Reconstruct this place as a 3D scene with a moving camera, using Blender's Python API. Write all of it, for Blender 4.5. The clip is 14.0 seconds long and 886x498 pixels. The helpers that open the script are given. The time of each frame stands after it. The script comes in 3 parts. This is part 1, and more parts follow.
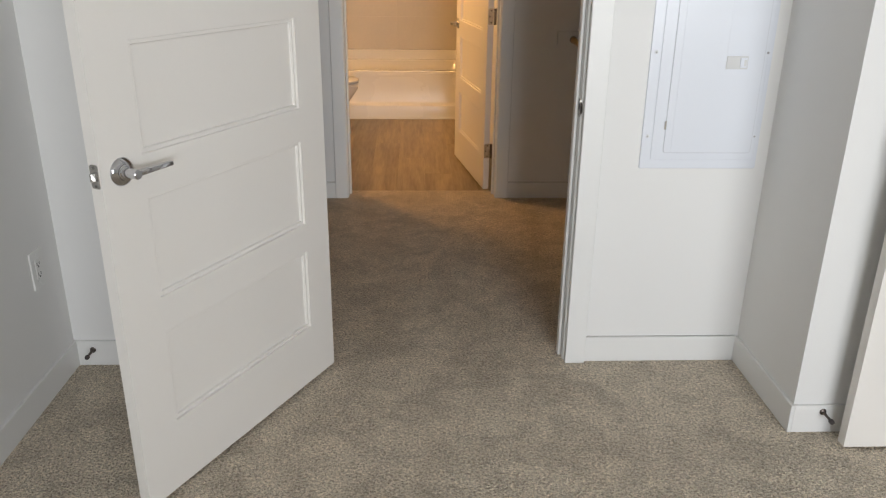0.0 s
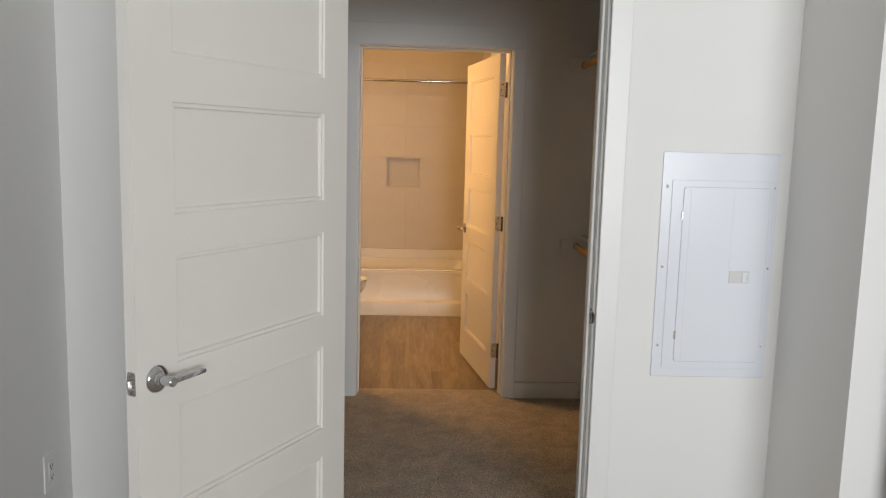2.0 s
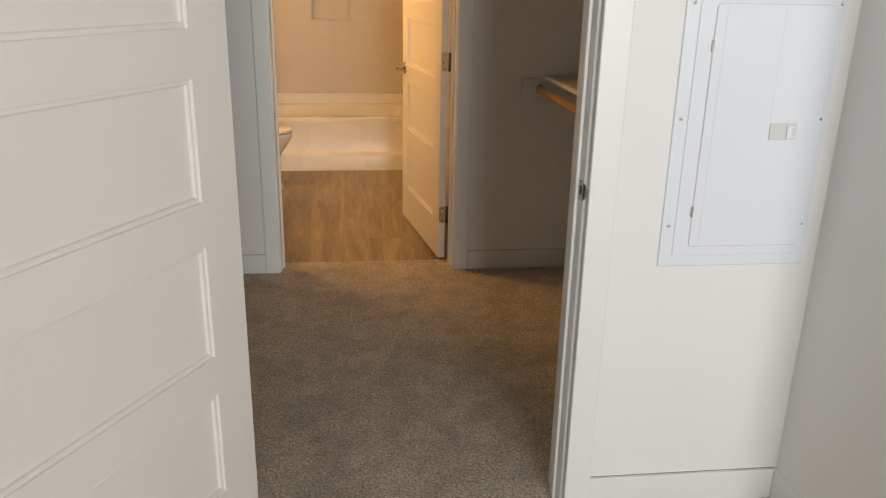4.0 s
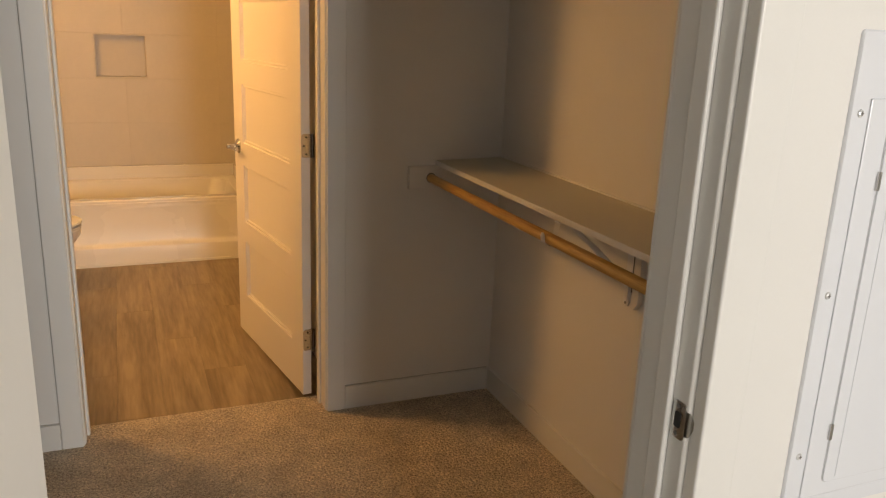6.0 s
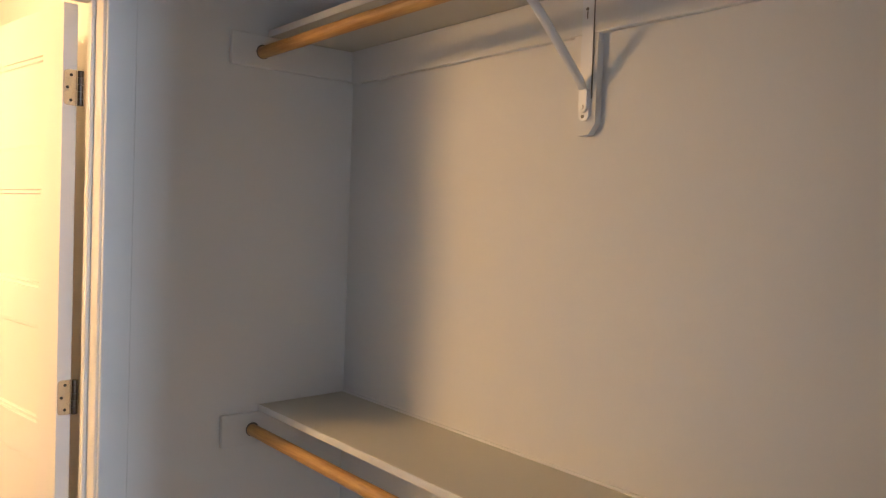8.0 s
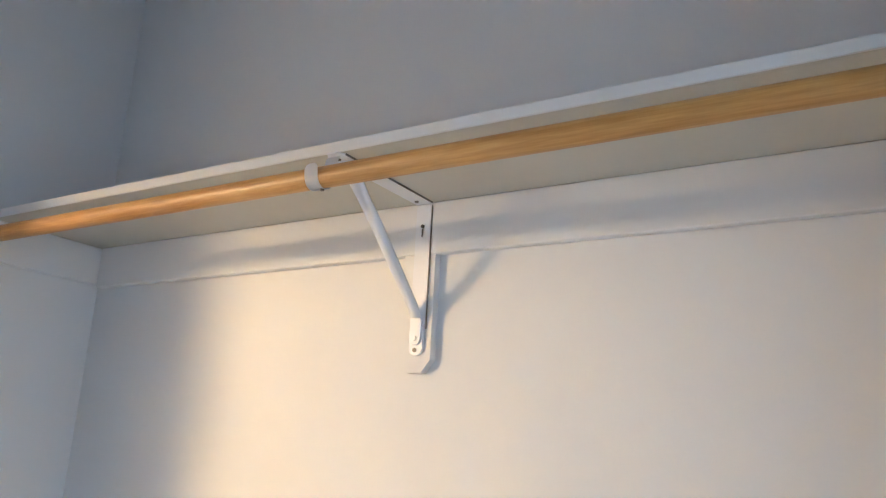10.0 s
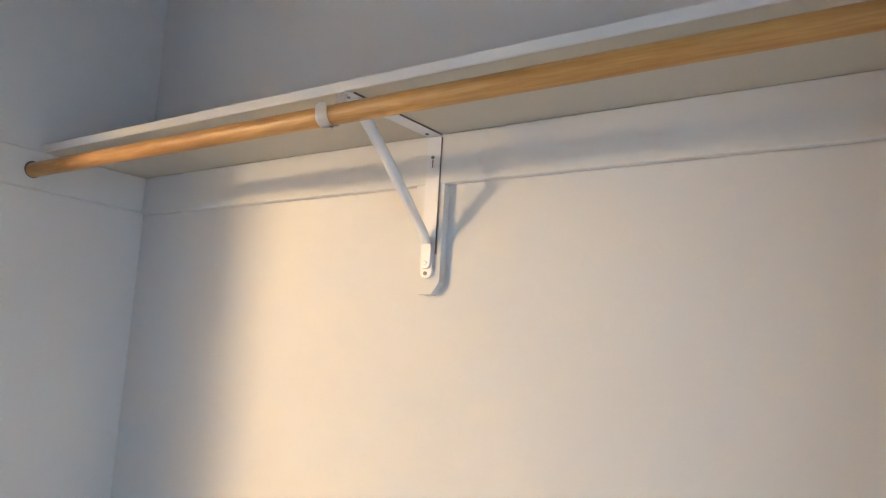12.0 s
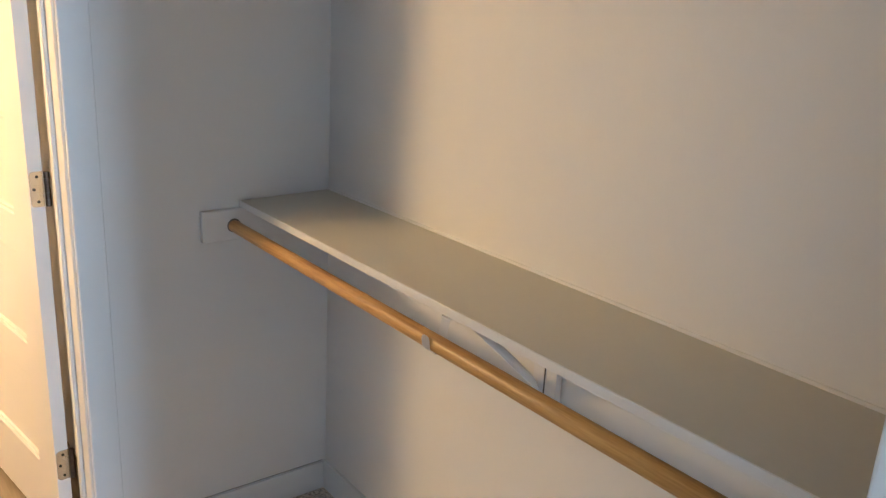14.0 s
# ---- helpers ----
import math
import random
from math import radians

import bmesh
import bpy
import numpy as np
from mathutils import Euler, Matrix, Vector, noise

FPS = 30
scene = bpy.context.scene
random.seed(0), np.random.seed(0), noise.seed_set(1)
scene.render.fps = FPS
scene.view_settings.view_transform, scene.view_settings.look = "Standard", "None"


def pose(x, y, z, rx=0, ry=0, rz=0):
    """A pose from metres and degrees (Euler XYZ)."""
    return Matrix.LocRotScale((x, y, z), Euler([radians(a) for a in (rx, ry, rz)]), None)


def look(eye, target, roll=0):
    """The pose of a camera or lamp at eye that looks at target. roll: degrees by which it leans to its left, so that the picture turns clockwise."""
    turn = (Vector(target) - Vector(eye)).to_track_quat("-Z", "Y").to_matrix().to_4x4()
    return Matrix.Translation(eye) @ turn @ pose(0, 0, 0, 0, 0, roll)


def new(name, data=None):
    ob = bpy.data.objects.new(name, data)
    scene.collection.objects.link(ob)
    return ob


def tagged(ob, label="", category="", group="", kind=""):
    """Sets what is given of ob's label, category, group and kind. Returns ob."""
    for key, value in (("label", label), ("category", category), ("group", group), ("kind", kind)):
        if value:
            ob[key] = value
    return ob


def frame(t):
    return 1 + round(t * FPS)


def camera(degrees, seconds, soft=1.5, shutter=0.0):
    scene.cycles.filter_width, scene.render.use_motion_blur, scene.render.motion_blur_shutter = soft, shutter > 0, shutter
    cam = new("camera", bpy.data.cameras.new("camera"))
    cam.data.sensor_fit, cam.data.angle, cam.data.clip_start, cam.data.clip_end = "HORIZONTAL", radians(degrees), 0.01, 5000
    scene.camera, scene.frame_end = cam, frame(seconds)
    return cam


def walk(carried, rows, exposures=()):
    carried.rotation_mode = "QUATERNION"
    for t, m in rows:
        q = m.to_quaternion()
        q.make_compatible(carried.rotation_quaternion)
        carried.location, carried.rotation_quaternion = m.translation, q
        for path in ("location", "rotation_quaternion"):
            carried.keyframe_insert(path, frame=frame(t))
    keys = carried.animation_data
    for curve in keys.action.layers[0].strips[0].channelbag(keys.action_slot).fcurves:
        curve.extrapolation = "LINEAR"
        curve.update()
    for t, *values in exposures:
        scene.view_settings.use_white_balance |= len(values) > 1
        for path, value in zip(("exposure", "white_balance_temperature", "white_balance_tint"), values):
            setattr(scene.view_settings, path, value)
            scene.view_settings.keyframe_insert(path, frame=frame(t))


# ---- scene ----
cam = camera(58.8, 14.0, soft=1.2)
PATH = [
    (0, (0.41, 0.245, 1.436), (0.485, 2.105, 0.705), 0.7),
    (0.5, (0.377, 0.155, 1.47), (0.399, 2.076, 0.912), 0.0),
    (1, (0.37, 0.144, 1.5), (0.411, 2.111, 1.136), 0.4),
    (1.5, (0.344, 0.149, 1.51), (0.407, 2.133, 1.267), 1.3),
    (2, (0.335, 0.185, 1.503), (0.417, 2.166, 1.238), 1.5),
    (2.5, (0.397, 0.323, 1.468), (0.497, 2.277, 1.055), 1.6),
    (3, (0.422, 0.484, 1.441), (0.56, 2.407, 0.908), 1.6),
    (3.2, (0.414, 0.572, 1.425), (0.56, 2.48, 0.843), 1.6),
    (5.3, (0.283, 1.604, 1.431), (0.793, 3.417, 0.758), 0.5),
    (5.5, (0.251, 1.712, 1.448), (0.818, 3.514, 0.791), 0.6),
    (6, (0.217, 1.956, 1.475), (0.955, 3.735, 0.938), 2.3),
    (6.5, (0.249, 2.195, 1.489), (1.082, 3.973, 1.109), 3.3),
    (7, (0.274, 2.339, 1.501), (1.262, 4.055, 1.219), 3.0),
    (7.5, (0.32, 2.549, 1.519), (1.462, 4.178, 1.317), 1.7),
    (8, (0.348, 2.718, 1.521), (1.6, 4.277, 1.452), 2.1),
    (8.5, (0.418, 2.863, 1.52), (1.742, 4.355, 1.658), 3.6),
    (9, (0.461, 2.996, 1.552), (1.948, 4.3, 1.854), 4.3),
    (9.2, (0.476, 3.072, 1.558), (2.013, 4.3, 1.921), 4.0),
    (11.3, (0.437, 3.076, 1.597), (2.113, 4.013, 2.158), 2.7),
    (11.5, (0.434, 3.037, 1.595), (2.095, 4.017, 2.127), 2.8),
    (12, (0.431, 2.957, 1.579), (2.043, 4.103, 1.877), 3.4),
    (12.5, (0.437, 2.893, 1.572), (1.975, 4.171, 1.556), 3.1),
    (13, (0.425, 2.813, 1.545), (1.882, 4.163, 1.312), 3.3),
    (13.5, (0.398, 2.746, 1.555), (1.773, 4.126, 1.103), 3.0),
    (14, (0.477, 2.746, 1.504), (1.662, 4.253, 0.937), 3.2),
]
EXPOSURES = [
    (0.0, 0.02, 6450, 11), (1.5, -0.15, 6450, 11), (3.2, -0.04, 6500, 10), (5.3, 0.04, 7300, 13), (6.5, 0.15, 7500, 13), (7.5, 0.75, 6500, 11), (8.0, 1.08, 5200, 9),
    (8.5, 1.36, 4600, 5), (9.2, 2.10, 4350, 3), (11.5, 2.30, 4500, 4), (12.5, 1.92, 4550, 3), (13.5, 1.65, 4550, 3), (14.0, 1.42, 4750, 4),
]
walk(cam, [(t, look(eye, target, roll)) for t, eye, target, roll in PATH], EXPOSURES)

# ---- world, sun, lamps ----
world = bpy.data.worlds.new("sky")
scene.world = world
world.use_nodes = True
wn = world.node_tree.nodes
sky = wn.new("ShaderNodeTexSky")
sky.sky_type, sky.sun_disc = "NISHITA", False
sky.sun_elevation, sky.sun_rotation = radians(48), radians(20)
wn["Background"].inputs[1].default_value = 0.12
world.node_tree.links.new(sky.outputs[0], wn["Background"].inputs[0])

sun = new("sun", bpy.data.lights.new("sun", "SUN"))
sun.data.energy, sun.data.angle, sun.data.color = 3.0, radians(0.5), (1.0, 0.95, 0.88)
sun.matrix_world = look((3, 9, 12), (0, 0, 0))

WINDOW = (0.40, 3.50, 0.70, 2.50)          # x0, x1, z0, z1 of the bedroom window
daylight = new("window_daylight", bpy.data.lights.new("window_daylight", "AREA"))
daylight.data.shape, daylight.data.size, daylight.data.size_y = "RECTANGLE", 3.04, 1.78
daylight.data.energy, daylight.data.spread, daylight.data.color = 88, radians(95), (0.945, 0.975, 1.0)
daylight.matrix_world = look((1.95, -4.17, 1.60), (1.80, 3, 2.10))

for y, watts in ((5.46, 7.5), (5.63, 10.0), (5.80, 11.5)):                # the glass shades of the bathroom's vanity light, open below
    globe = new("vanity_lamp", bpy.data.lights.new("vanity_lamp", "POINT"))
    globe.data.energy, globe.data.color, globe.data.shadow_soft_size = watts, (1.0, 0.53, 0.175), 0.10
    globe.location = (-0.64, y, 2.08)
for y, watts in ((5.52, 15.0), (5.72, 18.0)):
    shade = new("vanity_downlight", bpy.data.lights.new("vanity_downlight", "SPOT"))
    shade.data.energy, shade.data.color, shade.data.shadow_soft_size = watts, (1.0, 0.53, 0.175), 0.09
    shade.data.spot_size, shade.data.spot_blend = radians(178), 1.0
    shade.matrix_world = look((-0.64, y, 2.06), (-0.14, y - 0.10, 1.21))


# ---- materials ----
def material(name, base, rough=0.5, metal=0.0, var=0.04, scale=3.0, fine=180.0, bump=0.0, dist=0.001, coat=0.0, spec=0.5):
    """A paint-like surface: broad and fine variation of tone, with a fine relief."""
    m = bpy.data.materials.new(name)
    m.use_nodes = True
    nt = m.node_tree
    n, ln = nt.nodes, nt.links
    b = n["Principled BSDF"]
    b.inputs["Roughness"].default_value = rough
    b.inputs["Metallic"].default_value = metal
    b.inputs["Coat Weight"].default_value = coat
    b.inputs["Specular IOR Level"].default_value = spec
    tc = n.new("ShaderNodeTexCoord")
    big = n.new("ShaderNodeTexNoise")
    big.inputs["Scale"].default_value, big.inputs["Detail"].default_value = scale, 4
    small = n.new("ShaderNodeTexNoise")
    small.inputs["Scale"].default_value, small.inputs["Detail"].default_value = fine, 3
    ln.new(tc.outputs["Object"], big.inputs[0])
    ln.new(tc.outputs["Object"], small.inputs[0])
    mixf = n.new("ShaderNodeMix")
    mixf.inputs[0].default_value = 0.35
    ln.new(big.outputs[0], mixf.inputs[2])
    ln.new(small.outputs[0], mixf.inputs[3])
    ramp = n.new("ShaderNodeMapRange")
    for i, v in enumerate((0.3, 0.7, 1 - var, 1 + var)):
        ramp.inputs[1 + i].default_value = v
    ln.new(mixf.outputs[0], ramp.inputs[0])
    col = n.new("ShaderNodeVectorMath")
    col.operation = "SCALE"
    col.inputs[0].default_value = base
    ln.new(ramp.outputs[0], col.inputs["Scale"])
    ln.new(col.outputs[0], b.inputs["Base Color"])
    rr = n.new("ShaderNodeMapRange")
    for i, v in enumerate((0.3, 0.7, max(rough - 0.05, 0.02), rough + 0.05)):
        rr.inputs[1 + i].default_value = v
    ln.new(big.outputs[0], rr.inputs[0])
    ln.new(rr.outputs[0], b.inputs["Roughness"])
    if bump:
        bp = n.new("ShaderNodeBump")
        bp.inputs["Strength"].default_value, bp.inputs["Distance"].default_value = bump, dist
        ln.new(small.outputs[0], bp.inputs["Height"])
        ln.new(bp.outputs[0], b.inputs["Normal"])
    return m


def wood_material(name, dark, light, axis_scale, rough=0.45, ring=6.0, per_piece=0.0, bump=0.15):
    """Wood grain drawn out along one axis; per_piece shifts the tone and the grain of each object."""
    m = bpy.data.materials.new(name)
    m.use_nodes = True
    n, ln = m.node_tree.nodes, m.node_tree.links
    b = n["Principled BSDF"]
    b.inputs["Roughness"].default_value = rough
    tc, info = n.new("ShaderNodeTexCoord"), n.new("ShaderNodeObjectInfo")
    mp = n.new("ShaderNodeMapping")
    mp.inputs["Scale"].default_value = axis_scale
    shift = n.new("ShaderNodeVectorMath")
    shift.operation = "MULTIPLY_ADD"
    shift.inputs[1].default_value, shift.inputs[2].default_value = (17, 31, 7), (0, 0, 0)
    ln.new(info.outputs["Random"], shift.inputs[0])
    add = n.new("ShaderNodeVectorMath")
    ln.new(tc.outputs["Object"], mp.inputs[0])
    ln.new(mp.outputs[0], add.inputs[0])
    ln.new(shift.outputs[0], add.inputs[1])
    no = n.new("ShaderNodeTexNoise")
    no.inputs["Scale"].default_value, no.inputs["Detail"].default_value, no.inputs["Distortion"].default_value = ring, 6, 0.8
    ln.new(add.outputs[0], no.inputs[0])
    fine = n.new("ShaderNodeTexNoise")
    fine.inputs["Scale"].default_value, fine.inputs["Detail"].default_value = ring * 6, 4
    ln.new(add.outputs[0], fine.inputs[0])
    mx = n.new("ShaderNodeMix")
    mx.inputs[0].default_value = 0.4
    ln.new(no.outputs[0], mx.inputs[2])
    ln.new(fine.outputs[0], mx.inputs[3])
    cr = n.new("ShaderNodeValToRGB")
    cr.color_ramp.elements[0].position, cr.color_ramp.elements[0].color = 0.36, (*dark, 1)
    cr.color_ramp.elements[1].position, cr.color_ramp.elements[1].color = 0.64, (*light, 1)
    ln.new(mx.outputs[0], cr.inputs[0])
    tone = n.new("ShaderNodeMapRange")
    tone.inputs[3].default_value, tone.inputs[4].default_value = 1 - per_piece, 1 + per_piece
    ln.new(info.outputs["Random"], tone.inputs[0])
    sc = n.new("ShaderNodeVectorMath")
    sc.operation = "SCALE"
    ln.new(cr.outputs[0], sc.inputs[0])
    ln.new(tone.outputs[0], sc.inputs["Scale"])
    ln.new(sc.outputs[0], b.inputs["Base Color"])
    bp = n.new("ShaderNodeBump")
    bp.inputs["Strength"].default_value, bp.inputs["Distance"].default_value = bump, 0.001
    ln.new(mx.outputs[0], bp.inputs["Height"])
    ln.new(bp.outputs[0], b.inputs["Normal"])
    return m


def carpet_material():
    m = bpy.data.materials.new("cut_pile_carpet")
    m.use_nodes = True
    n, ln = m.node_tree.nodes, m.node_tree.links
    b = n["Principled BSDF"]
    b.inputs["Roughness"].default_value = 0.95
    b.inputs["Specular IOR Level"].default_value = 0.1
    b.inputs["Sheen Weight"].default_value = 0.15
    tc = n.new("ShaderNodeTexCoord")

    def noise_at(scale, detail, dist=0.0):
        t = n.new("ShaderNodeTexNoise")
        t.inputs["Scale"].default_value, t.inputs["Detail"].default_value, t.inputs["Distortion"].default_value = scale, detail, dist
        ln.new(tc.outputs["Object"], t.inputs[0])
        return t

    tread, clump, tuft, fleck = noise_at(5.2, 7, 0.7), noise_at(15, 6, 0.9), noise_at(120, 3, 0.6), noise_at(300, 2)
    vor = n.new("ShaderNodeTexVoronoi")
    vor.inputs["Scale"].default_value = 120
    ln.new(tc.outputs["Object"], vor.inputs[0])
    cr = n.new("ShaderNodeValToRGB")
    cr.color_ramp.elements[0].position, cr.color_ramp.elements[0].color = 0.37, (0.215, 0.180, 0.132, 1)
    cr.color_ramp.elements[1].position, cr.color_ramp.elements[1].color = 0.64, (0.86, 0.745, 0.595, 1)
    mx = n.new("ShaderNodeMix")
    mx.inputs[0].default_value = 0.5
    ln.new(tuft.outputs[0], mx.inputs[2])
    ln.new(fleck.outputs[0], mx.inputs[3])
    ln.new(mx.outputs[0], cr.inputs[0])
    tr = n.new("ShaderNodeMapRange")
    for i, v in enumerate((0.40, 0.58, 0.92, 1.24)):
        tr.inputs[1 + i].default_value = v
    both = n.new("ShaderNodeMix")
    both.inputs[0].default_value = 0.42
    ln.new(tread.outputs[0], both.inputs[2])
    ln.new(clump.outputs[0], both.inputs[3])
    ln.new(both.outputs[0], tr.inputs[0])
    sc = n.new("ShaderNodeVectorMath")
    sc.operation = "SCALE"
    ln.new(cr.outputs[0], sc.inputs[0])
    ln.new(tr.outputs[0], sc.inputs["Scale"])
    ln.new(sc.outputs[0], b.inputs["Base Color"])
    h = n.new("ShaderNodeMath")
    h.operation = "SUBTRACT"
    ln.new(tuft.outputs[0], h.inputs[0])
    ln.new(vor.outputs[0], h.inputs[1])
    bp = n.new("ShaderNodeBump")
    bp.inputs["Strength"].default_value, bp.inputs["Distance"].default_value = 1.0, 0.008
    ln.new(h.outputs[0], bp.inputs["Height"])
    ln.new(bp.outputs[0], b.inputs["Normal"])
    return m


WALL = material("wall_paint", (0.785, 0.777, 0.758), 0.62, var=0.012, scale=1.5, fine=260, bump=0.25, dist=0.0006, spec=0.3)
CEIL = material("ceiling_paint", (0.88, 0.88, 0.86), 0.8, var=0.01, bump=0.3, dist=0.001, spec=0.2)
TRIM = material("trim_paint", (0.78, 0.775, 0.755), 0.38, var=0.012, scale=2, fine=120, bump=0.12, dist=0.0004, spec=0.45)
DOOR = material("door_paint", (0.81, 0.779, 0.735), 0.36, var=0.012, scale=2, fine=140, bump=0.15, dist=0.0004, spec=0.45)
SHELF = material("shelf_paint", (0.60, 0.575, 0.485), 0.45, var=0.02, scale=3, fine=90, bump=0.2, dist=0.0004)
STEEL_WHITE = material("white_powder_coat", (0.80, 0.81, 0.84), 0.32, var=0.01, scale=4, fine=300, bump=0.1, dist=0.0003)
PLATE = material("panel_enamel", (0.75, 0.775, 0.825), 0.25, var=0.008, scale=2, fine=200, bump=0.08, dist=0.0003)
PANEL_SCREW = material("zinc_screw", (0.66, 0.67, 0.68), 0.3, metal=0.4, var=0.02)
PANEL_GAP = material("shaded_enamel", (0.52, 0.53, 0.56), 0.5)
PLASTIC = material("white_plastic", (0.78, 0.775, 0.75), 0.3, var=0.01)
BEIGE_PLASTIC = material("grey_plastic", (0.62, 0.62, 0.61), 0.4, var=0.01)
GREY_SCREW = material("dull_screw", (0.20, 0.19, 0.18), 0.5, metal=0.5)
GAP = material("shadow_gap", (0.17, 0.16, 0.145), 0.9)
DARK = material("dark_slot", (0.02, 0.02, 0.02), 0.5, var=0.02)
CHROME = material("polished_chrome", (0.53, 0.53, 0.545), 0.04, metal=1.0, var=0.02, scale=20)
NICKEL = material("brushed_nickel", (0.54, 0.525, 0.505), 0.24, metal=1.0, var=0.05, scale=40)
BRONZE = material("dull_bronze", (0.12, 0.10, 0.088), 0.35, metal=1.0, var=0.05, scale=40)
RUBBER = material("dark_rubber", (0.06, 0.05, 0.05), 0.7)
PORCELAIN = material("glazed_porcelain", (0.82, 0.81, 0.79), 0.10, var=0.006, scale=2, coat=0.5)
ACRYLIC = material("glossy_acrylic", (0.82, 0.81, 0.79), 0.09, var=0.006, scale=2, coat=0.4)
APRON = material("satin_acrylic", (0.82, 0.81, 0.79), 0.27, var=0.006, scale=2)
TILE = material("beige_wall_tile", (0.62, 0.575, 0.51), 0.42, var=0.03, scale=5, fine=40, bump=0.1, dist=0.0005)
GROUT = material("pale_grout", (0.60, 0.555, 0.492), 0.85, var=0.04)
CARPET = carpet_material()
ROD = wood_material("varnished_pine", (0.385, 0.197, 0.047), (0.60, 0.36, 0.103), (16, 0.9, 16), 0.36, ring=3, bump=0.10)
PLANK = wood_material("oak_vinyl", (0.190, 0.146, 0.094), (0.390, 0.305, 0.200), (6.5, 0.55, 6.5), 0.36, ring=1.7, per_piece=0.07, bump=0.08)
SUBFLOOR = material("underlay", (0.13, 0.095, 0.062), 0.9)


# ---- mesh helpers ----
def box(bm, x0, x1, y0, y1, z0, z1, bevel=0.0, seg=1):
    vs = bmesh.ops.create_cube(bm, size=1.0)["verts"]
    for v in vs:
        v.co = ((x0 + x1) / 2 + v.co.x * (x1 - x0), (y0 + y1) / 2 + v.co.y * (y1 - y0), (z0 + z1) / 2 + v.co.z * (z1 - z0))
    if bevel:
        bmesh.ops.bevel(bm, geom=list({e for v in vs for e in v.link_edges}), offset=bevel, segments=seg, affect="EDGES", profile=0.5)
    return bm


def boxes(*specs, bevel=0.0, seg=1):
    bm = bmesh.new()
    for s in specs:
        box(bm, *s, bevel=bevel, seg=seg)
    return bm


def rounded(w, h, r, n=5):
    """The outline of a rectangle with round corners, about its middle."""
    out = []
    for qx, qy, a0 in ((1, 1, 0), (-1, 1, 90), (-1, -1, 180), (1, -1, 270)):
        for k in range(n + 1):
            a = radians(a0 + 90 * k / n)
            out.append((qx * (w / 2 - r) + r * math.cos(a), qy * (h / 2 - r) + r * math.sin(a)))
    return out


def slab(bm, points, axis, base, thick, lip=0.0):
    """A plate of an outline across one axis, from base on by thick (either way), with its outer edge chamfered by lip."""
    def place(u, v, d):
        return (d, u, v) if axis == "x" else (u, d, v) if axis == "y" else (u, v, d)

    cu, cv = sum(p[0] for p in points) / len(points), sum(p[1] for p in points) / len(points)
    size = max(math.hypot(p[0] - cu, p[1] - cv) for p in points)
    k = 1 - lip / size
    step = lip * (1 if thick > 0 else -1)
    levels = [(1.0, base), (1.0, base + thick - step), (k, base + thick)] if lip else [(1.0, base), (1.0, base + thick)]
    rings = [[bm.verts.new(place(cu + (u - cu) * f, cv + (v - cv) * f, d)) for u, v in points] for f, d in levels]
    for a, b in zip(rings, rings[1:]):
        for i in range(len(a)):
            bm.faces.new((a[i], a[(i + 1) % len(a)], b[(i + 1) % len(a)], b[i]))
    bm.faces.new(rings[0][::-1])
    bm.faces.new(rings[-1])
    return bm


def tube(bm, a, b, r, seg=24, r2=None, caps=True):
    a, b = Vector(a), Vector(b)
    out = bmesh.ops.create_cone(bm, cap_ends=caps, segments=seg, radius1=r, radius2=r if r2 is None else r2, depth=(b - a).length)["verts"]
    q = (b - a).to_track_quat("Z", "Y").to_matrix().to_4x4()
    bmesh.ops.transform(bm, matrix=Matrix.Translation((a + b) / 2) @ q, verts=out)
    return bm


def sweep(bm, path, r, seg=12, flat=1.0):
    """A round bar along a path of points, flattened in its second direction by flat."""
    path = [Vector(p) for p in path]
    rings = []
    radii = r if isinstance(r, (list, tuple)) else [r] * len(path)
    flats = flat if isinstance(flat, (list, tuple)) else [flat] * len(path)
    for i, (p, r, flat) in enumerate(zip(path, radii, flats)):
        t = (path[min(i + 1, len(path) - 1)] - path[max(i - 1, 0)]).normalized()
        u = t.cross(Vector((0, 0, 1)))
        u = u.normalized() if u.length > 0.05 else Vector((0, 1, 0))
        w = u.cross(t)
        rings.append([bm.verts.new(p + r * (math.cos(k * math.tau / seg) * u + flat * math.sin(k * math.tau / seg) * w)) for k in range(seg)])
    for a, b in zip(rings, rings[1:]):
        for k in range(seg):
            bm.faces.new((a[k], a[(k + 1) % seg], b[(k + 1) % seg], b[k]))
    bm.faces.new(rings[0][::-1])
    bm.faces.new(rings[-1])
    return bm


def lathe(bm, profile, seg=32):
    """A body turned round z from (radius, z) pairs."""
    rings = [[bm.verts.new((max(r, 1e-4) * math.cos(k * math.tau / seg), max(r, 1e-4) * math.sin(k * math.tau / seg), z)) for k in range(seg)] for r, z in profile]
    for a, b in zip(rings, rings[1:]):
        for k in range(seg):
            bm.faces.new((a[k], a[(k + 1) % seg], b[(k + 1) % seg], b[k]))
    bm.faces.new(rings[0][::-1])
    bm.faces.new(rings[-1])
    return bm


def part(name, bm, mat, parent=None, label="", smooth=False):
    me = bpy.data.meshes.new(name)
    bmesh.ops.recalc_face_normals(bm, faces=bm.faces)
    if smooth:
        for f in bm.faces:
            f.smooth = True
        for e in bm.edges:
            if len(e.link_faces) == 2 and e.calc_face_angle(0) > radians(35):
                e.smooth = False
    bm.to_mesh(me)
    bm.free()
    me.materials.append(mat)
    ob = new(name, me)
    ob.parent = parent
    if label:
        ob["label"] = label
    return ob


